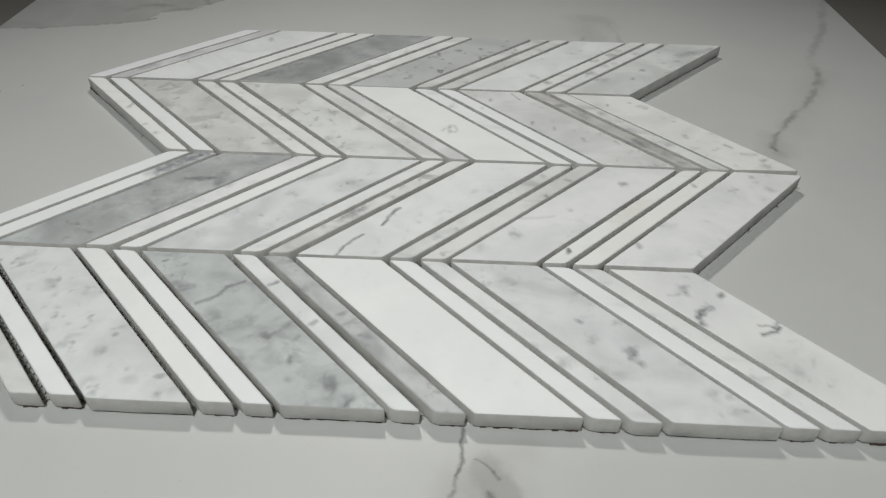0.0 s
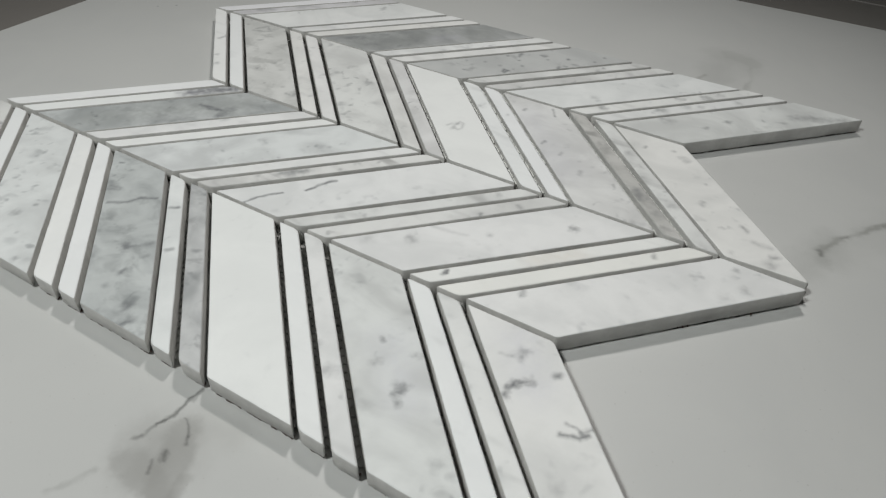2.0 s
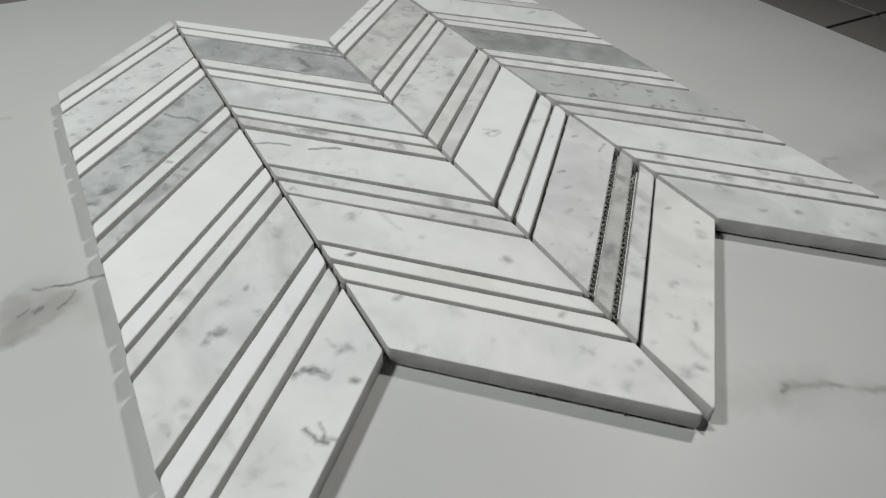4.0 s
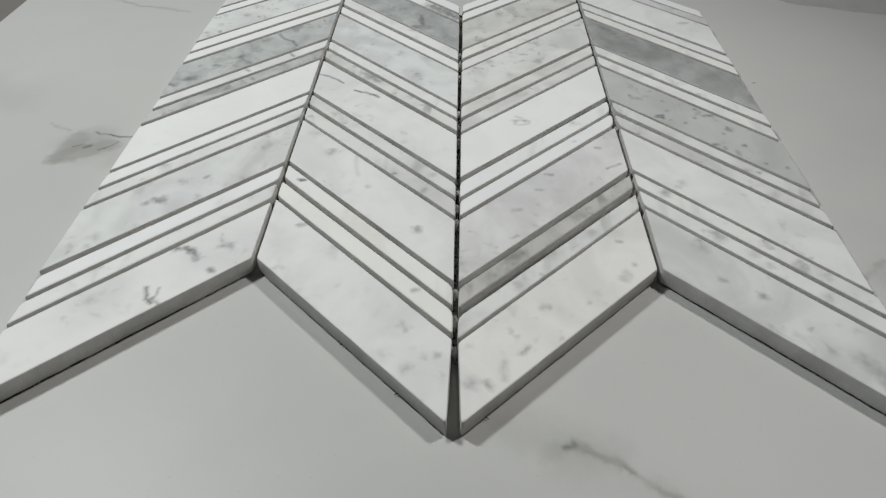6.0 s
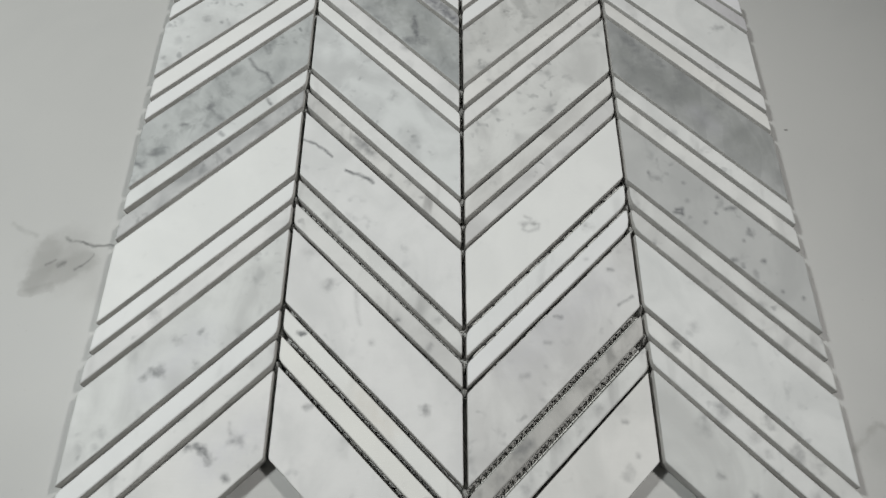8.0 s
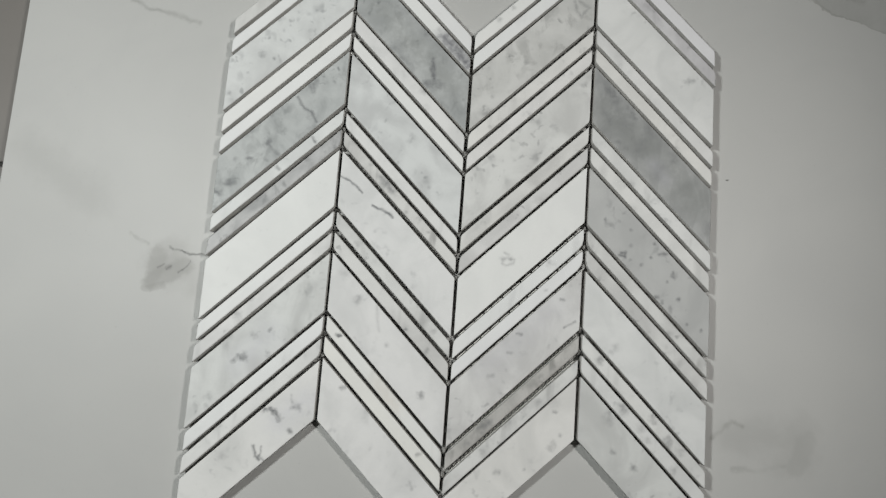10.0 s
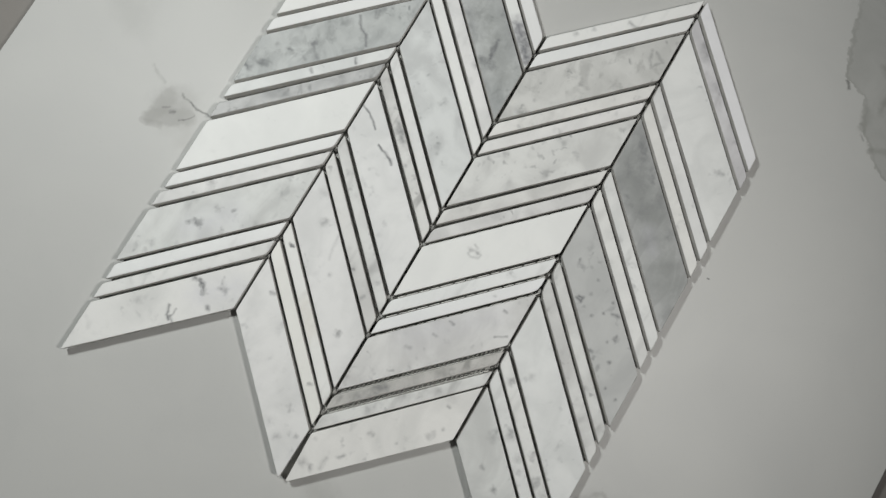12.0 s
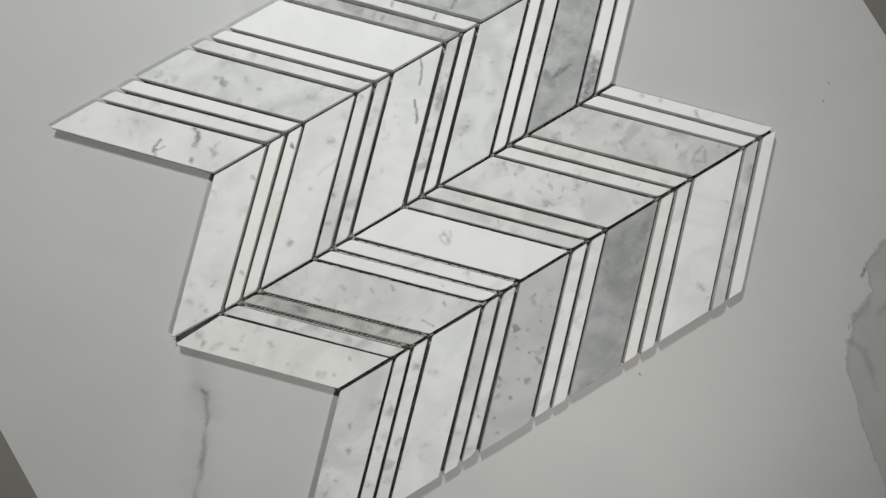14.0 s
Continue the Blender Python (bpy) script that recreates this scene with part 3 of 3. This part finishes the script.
mark("D", 12, 0.0013, 0.45, (0.75, 0.61), (0.81, 0.76))
mark("D", 13, 0.0022, 0.45, (0.17, 0.76), (0.25, 0.73))
mark("D", 13, 0.0026, 0.25, (0.44, 0.82))
mark("D", 13, 0.0015, 0.35, (0.78, 0.90))
mark("A", 9, 0.0013, 0.60, (0.25, 0.46))
mark("A", 9, 0.0018, 0.35, (0.48, 0.10))
mark("A", 9, 0.0013, 0.60, (0.09, 0.35))
mark("A", 9, 0.0010, 0.50, (0.13, 0.26))
mark("A", 9, 0.0018, 0.45, (0.39, 0.46))
mark("A", 12, 0.0010, 0.70, (0.37, 0.24))
mark("A", 12, 0.0013, 0.60, (0.03, 0.28))
mark("A", 12, 0.0012, 0.45, (0.26, 0.57), (0.27, 0.50))
mark("A", 3, 0.0018, 0.60, (0.39, 0.45), (0.40, 0.40))
mark("A", 3, 0.0010, 0.50, (0.33, 0.48), (0.32, 0.48))
mark("A", 3, 0.0020, 0.35, (0.17, 0.19))
mark("A", 4, 0.0018, 0.25, (0.31, 0.69), (0.33, 0.22))
mark("B", 12, 0.0010, 0.80, (0.68, 0.63), (0.69, 0.53), (0.70, 0.32))
mark("B", 12, 0.0020, 0.45, (0.64, 0.12), (0.66, 0.08))
mark("B", 12, 0.0016, 0.30, (0.71, 0.14), (0.77, 0.35))
mark("B", 13, 0.0030, 0.50, (0.85, 0.83), (0.90, 0.63), (0.94, 0.51))
mark("C", 6, 0.0007, 0.32, (0.38, 0.60), (0.45, 0.44), (0.44, 0.39), (0.38, 0.47), (0.35, 0.57), (0.38, 0.60))
mark("C", 5, 0.0018, 0.25, (0.74, 0.55))
mark("D", 0, 0.0026, 0.40, (0.24, 0.83))
mark("D", 0, 0.0026, 0.42, (0.76, 0.41), (0.81, 0.30))
mark("D", 0, 0.0022, 0.42, (0.82, 0.19), (0.91, 0.04))
mark("D", 1, 0.0020, 0.30, (0.36, 0.70))
mark("D", 1, 0.0018, 0.30, (0.50, 0.78), (0.48, 0.52))
mark("D", 2, 0.0018, 0.32, (0.58, 0.61))
mark("D", 2, 0.0022, 0.55, (0.71, 0.51), (0.70, 0.24))
mark("D", 2, 0.0020, 0.42, (0.79, 0.54))
mark("D", 2, 0.0016, 0.35, (0.17, 0.79), (0.16, 0.60))
mark("D", 3, 0.0018, 0.32, (0.28, 0.32))
# how far each joint lies off the even pattern, in millimetres along its column, from the front edge to the back edge
STRAY = {"A": (0, -1.0, -0.6, -0.9, -0.2, -0.2, -0.8, 0.3, 1.1, 0.7, 0.3, 0.3, 1.4, 1.2, 1.0, 0.8),
         "B": (0, 0.5, 0.7, -0.3, -0.3, -0.2, -0.7, 0.2, -0.8, -1.8, -0.9, -1.7, -1.3, -1.3, -0.8, -0.3),
         "C": (0, -0.9, -1.3, -0.5, 0.3, 0.1, 0.4, 0.2, 0.1, 0.3, 0.6, 0.0, 0.0, 0.8, 1.1, 1.2),
         "D": (0, 1.0, 0.9, 0.5, 0.0, 0.2, -0.5, 0.5, 0.8, 0.3, 1.5, 0.9, 0.5, 1.7, 1.6, 1.5)}
# pieces cut a little narrow: the near and the far side moved along the column
OFF = {("C", 2): (0.0008, -0.0010), ("C", 1): (-0.0007, -0.0002), ("C", 0): (0.0, 0.0004), ("C", 3): (0.0003, 0.0), ("A", 7): (0.0, -0.0005), ("A", 8): (0.0003, 0.0), ("B", 7): (0.0006, 0.0),
       ("B", 5): (0.0005, 0.0), ("B", 8): (0.0003, 0.0), ("D", 5): (0.0, -0.0005)}
rng = random.Random(7)


def y_of(column, u, base):
    """The height of a slanted joint at the share u of the column's width."""
    return base + RISE * (u if "ABCD".index(column) % 2 == 0 else 1 - u)


def piece(column, k):
    c = "ABCD".index(column)
    big = k % 3 == 0
    m = k // 3
    base0, base1 = (TURN_UP * m + LOW[k % 3 + i] + STRAY[column][k + i] / 1000 for i in (0, 1))
    gap = 0.00125 + rng.uniform(-0.0002, 0.0003)     # half a joint, measured along the column
    near = -0.0006 if k == 0 else base0 + gap
    far = base1 - 0.00125 + rng.uniform(-0.0003, 0.0002)
    near, far = near + OFF.get((column, k), (0, 0))[0], far + OFF.get((column, k), (0, 0))[1]
    side = 0.0010 if (column, k) in (("B", 0), ("C", 0)) else 0.0009
    left, right = side if c else 0.0006 + rng.uniform(-0.0005, 0.0004), side if c < 3 else 0.0006 + rng.uniform(-0.0005, 0.0004)
    x0, x1 = (c - 2) * W + left, (c - 1) * W - right
    u0, u1 = left / W, 1 - right / W
    middle = Vector((x0 / 2 + x1 / 2, y_of(column, 0.5, (near + far) / 2)))
    flat = 0.0022 if k == 0 else 0.0      # the front edge rises a little less than the joints behind it
    corners = [Vector(p) - middle for p in
               ((x0, y_of(column, u0, near) + flat * (0.25 - (u0 if c % 2 == 0 else 1 - u0))), (x1, y_of(column, u1, near) + flat * (0.25 - (u1 if c % 2 == 0 else 1 - u1))), (x1, y_of(column, u1, far)), (x0, y_of(column, u0, far)))]
    if (column, k) == ("B", 0):
        corners[1] += Vector((-0.0010, 0.0010 * RISE / W))
    if (column, k) == ("C", 0):
        corners[0] += Vector((0.0010, 0.0010 * RISE / W))
    rising = c % 2 == 0
    acute, blunt = (0.0008, 0.0006) if big else (0.0020, 0.0010)
    cuts = [acute, blunt, acute, blunt] if not rising else [blunt, acute, blunt, acute]
    cuts = [v * rng.uniform(0.8, 1.25) for v in cuts]
    if c == 0:
        cuts[0], cuts[3] = cuts[0] * 0.8, cuts[3] * 0.8
    if c == 3:
        cuts[1], cuts[2] = cuts[1] * 0.8, cuts[2] * 0.8
    if (column, k) in (("C", 4), ("C", 5), ("D", 4), ("D", 5)):      # ends ground quite round
        for i in (1, 2) if c == 2 else (0, 3):
            cuts[i] *= 1.7
    if (column, k) in (("B", 0), ("C", 0)):      # the worn front tip
        cuts[1 if c == 1 else 0] = 0.0017
    stone = KINDS[column][k]
    marks = []
    for points, width, strength, tone in MARKS.get((column, k), ()):
        spots = []
        for u, v in points:
            x = (c - 2) * W + u * W
            spots.append((x - middle.x, y_of(column, u, near + (far - near) * v) - middle.y))
        marks.append((spots, width, strength, tone))
    top = TOP + rng.uniform(-0.0002, 0.00025)
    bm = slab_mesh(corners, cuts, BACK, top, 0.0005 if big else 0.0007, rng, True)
    ob = link("tile" if big else "strip", bm, [marble(stone, 1 + c * 15 + k, marks, 1 if rising else -1, TINGE.get((column, k), (1, 1, 1)), BARS.get((column, k), 0.0)), SIDE_SHADE], sheet, SAY[stone])
    ob.matrix_local = pose(middle.x, middle.y, 0, rng.uniform(-0.12, 0.12), rng.uniform(-0.12, 0.12), rng.uniform(-0.25, 0.25))
    return ob


# net backing: thin strands both ways, within the zigzag outline
def front(x):
    u = (x / W) % 2
    return RISE * (u if u < 1 else 2 - u)


bm = bmesh.new()
FAR = TURN_UP * 4 + LOW[3] - 0.003
steps = int(4 * W / 0.0026)
for i in range(2, steps - 1):
    x = -2 * W + i * 0.0026
    box(bm, x - 0.0007, x + 0.0007, front(x) + (0.030 if abs(x) < 0.004 else 0.005), front(x) + FAR, 0.0002, 0.0008)
y = 0.003
while y < FAR + RISE - 0.001:
    x, start = -2 * W + 0.004, None
    while x < 2 * W - 0.004:
        inside = front(x) + (0.030 if abs(x) < 0.004 else 0.005) < y < front(x) + FAR
        if inside and start is None:
            start = x
        if start is not None and (not inside or x + 0.001 >= 2 * W - 0.004):
            if x - start > 0.002:
                box(bm, start, x, y - 0.0007, y + 0.0007, 0.0003, 0.0009)
            start = None
        x += 0.001
    y += 0.0026
tagged(link("net_backing", bm, NET, sheet, "grey fibreglass net glued under the tiles"), kind="stuff")

# dabs of glue in the joints where the columns meet
bm = bmesh.new()
for j in (-1, 0, 1):
    for k in range(1, 15):
        if rng.random() < 0.93:
            yy = TURN_UP * (k // 3) + LOW[k % 3] + STRAY["BCD"[j + 1]][k] / 1000 + (RISE if j else 0) + rng.uniform(-0.001, 0.001)
            high, wide = rng.uniform(0.0040, 0.0068), rng.uniform(0.0012, 0.0018)
            dab = bmesh.ops.create_icosphere(bm, subdivisions=2, radius=1.0)["verts"]
            for v in dab:
                wob = 1 + 0.25 * noise.noise(v.co * 2.3 + Vector((j * 9, k * 3, 0)))
                v.co = Vector((j * W + v.co.x * wide * wob, yy + v.co.y * wide * 1.5 * wob, 0.0006 + max(0, v.co.z) * high * wob))
tagged(link("adhesive", bm, GLUE, sheet, "clear hardened dabs of glue in the joints"), kind="stuff")

# loops of the net that cling to the sides of the stones in the joints of one column, coloured as if lit
def strand(bm, a, b, thick):
    """A thin rod from a to b."""
    along = (b - a).normalized()
    side = along.cross(Vector((0, 0, 1)) if abs(along.z) < 0.9 else Vector((1, 0, 0))).normalized()
    up = side.cross(along)
    ends = [[bm.verts.new(p + (side * x + up * y) * thick) for x, y in ((-1, 0), (0, -1), (1, 0), (0, 1))] for p in (a, (a + b) / 2 + up * thick * 0.6, b)]
    for low, high in zip(ends, ends[1:]):
        for i in range(4):
            bm.faces.new((low[i], low[(i + 1) % 4], high[(i + 1) % 4], high[i]))
    bm.faces.new(ends[0][::-1])
    bm.faces.new(ends[-1])


bm = bmesh.new()
# kept low on the near wall, to stay hidden from the front camera positions
for j, back, loops in ((2, 0.0014, True), (3, 0.0022, True), (4, 0.0012, False), (5, 0.0012, False), (6, 0.0012, False), (7, 0.0012, False)):
    low, u = TURN_UP * (j // 3) + LOW[j % 3] + STRAY["C"][j] / 1000, 0.05
    while u < 0.95:
        step = rng.uniform(0.024, 0.034) if loops else rng.uniform(0.05, 0.085)
        a, b = (Vector((w * W, y_of("C", w, low) - back + 0.0003, 0.0)) for w in (u, u + step * 0.86))
        if loops:
            # a thread that goes to and fro across the wide joint
            lift = [Vector((0, y, z + rng.uniform(-0.0004, 0.0004))) for y, z in ((0.0002, 0.0038), (0.0019, 0.0027), (0.0002, 0.0040))]
            for p, q in ((a + lift[0], a.lerp(b, 0.45) + lift[1]), (a.lerp(b, 0.45) + lift[1], b + lift[2])):
                strand(bm, p, q, 0.00026)
            strand(bm, a + Vector((0, 0, 0.0046)), b + Vector((0, 0, 0.0050)), 0.00030)
        else:
            high = rng.uniform(0.0052, 0.0058)
            strand(bm, a + Vector((0, 0, high)), b + Vector((0, 0, high + rng.uniform(-0.0004, 0.0004))), 0.00032)
        u += step
tagged(link("lit_joint_threads", bm, LIT_NET, sheet, "loops of net, painted pale for the light that falls into the joints"), kind="stuff")

# dark frayed ends of net that look out from under the edges
bm = bmesh.new()
for column, u0, u1, y, count in (("C", 0.30, 0.86, TURN_UP * 4 + LOW[3] - 0.0006, 16), ("B", 0.46, 0.56, -0.0002, 4), ("C", 0.66, 0.70, -0.0010, 2), ("C", 0.12, 0.14, 0.0, 1), ("A", 0.45, 0.95, 0.0002, 7), ("B", 0.1, 0.9, 0.0003, 8)):
    for i in range(count):
        u = u0 + (u1 - u0) * (i + rng.uniform(0.2, 0.8)) / count
        c = "ABCD".index(column) - 2
        a = Vector(((c + u) * W, y_of(column, u, y), 0.0006 + rng.uniform(0, 0.0005)))
        strand(bm, a, a + Vector((rng.uniform(-0.0016, 0.0016), rng.uniform(-0.0006, 0.0006), rng.uniform(-0.0003, 0.0006))), 0.00022)
# a brown rim under the outer edges, set back a little and uneven: glue residue and painted-in contact shade
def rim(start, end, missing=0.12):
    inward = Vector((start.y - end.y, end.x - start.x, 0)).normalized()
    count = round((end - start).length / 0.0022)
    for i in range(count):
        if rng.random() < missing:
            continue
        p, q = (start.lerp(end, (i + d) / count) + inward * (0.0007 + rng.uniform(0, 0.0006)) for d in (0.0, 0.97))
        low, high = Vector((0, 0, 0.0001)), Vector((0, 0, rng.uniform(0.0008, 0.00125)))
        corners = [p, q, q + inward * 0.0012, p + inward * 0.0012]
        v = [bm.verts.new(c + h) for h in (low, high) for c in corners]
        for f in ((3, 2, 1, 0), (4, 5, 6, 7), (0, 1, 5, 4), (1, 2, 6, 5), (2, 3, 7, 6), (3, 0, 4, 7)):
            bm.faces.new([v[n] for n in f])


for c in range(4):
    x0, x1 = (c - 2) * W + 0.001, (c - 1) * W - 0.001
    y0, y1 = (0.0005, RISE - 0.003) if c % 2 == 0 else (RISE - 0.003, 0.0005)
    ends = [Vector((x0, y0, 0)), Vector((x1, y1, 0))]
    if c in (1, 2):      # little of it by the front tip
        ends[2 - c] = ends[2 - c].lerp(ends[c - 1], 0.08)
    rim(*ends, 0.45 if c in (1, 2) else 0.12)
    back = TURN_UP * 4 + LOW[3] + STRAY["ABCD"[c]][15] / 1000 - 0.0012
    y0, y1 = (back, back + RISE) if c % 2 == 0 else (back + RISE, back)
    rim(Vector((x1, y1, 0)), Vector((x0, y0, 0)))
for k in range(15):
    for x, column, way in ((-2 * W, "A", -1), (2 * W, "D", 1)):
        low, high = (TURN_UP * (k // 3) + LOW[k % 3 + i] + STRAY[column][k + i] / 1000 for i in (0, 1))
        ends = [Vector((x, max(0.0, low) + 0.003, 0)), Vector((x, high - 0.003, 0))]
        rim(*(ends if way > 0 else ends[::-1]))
tagged(link("net_fray_and_edge_shade", bm, FRAY_AND_SHADE, sheet, "dark brown frayed net ends, and a rim of residue and contact shade under the edges"), kind="stuff")

for column in "ABCD":
    for k in range(15):
        piece(column, k)

# floor tiles of 60 cm, with dark joints between them
edge, FLOOR_JOINT = 0.0015, 0.2115
half = [Vector(p) for p in ((-0.3 + edge, -0.3 + edge), (0.3 - edge, -0.3 + edge), (0.3 - edge, 0.3 - edge), (-0.3 + edge, 0.3 - edge))]
first = None
for i in range(-3, 4):
    for j in range(-4, 4):
        x, y = i * 0.6 + 0.09, j * 0.6 + FLOOR_JOINT + 0.3
        if abs(x) + 0.3 > 2.2 or y - 0.3 < -2.0 or y + 0.3 > 2.4:
            continue
        if first is None:
            first = link("floor_tile", slab_mesh(half, [0.001] * 4, -0.012, -0.010, 0.0006), FLOOR, floor)
            stone = first
        else:
            stone = new("floor_tile", first.data)
            stone.parent = floor
        stone.location = (x, y, 0)
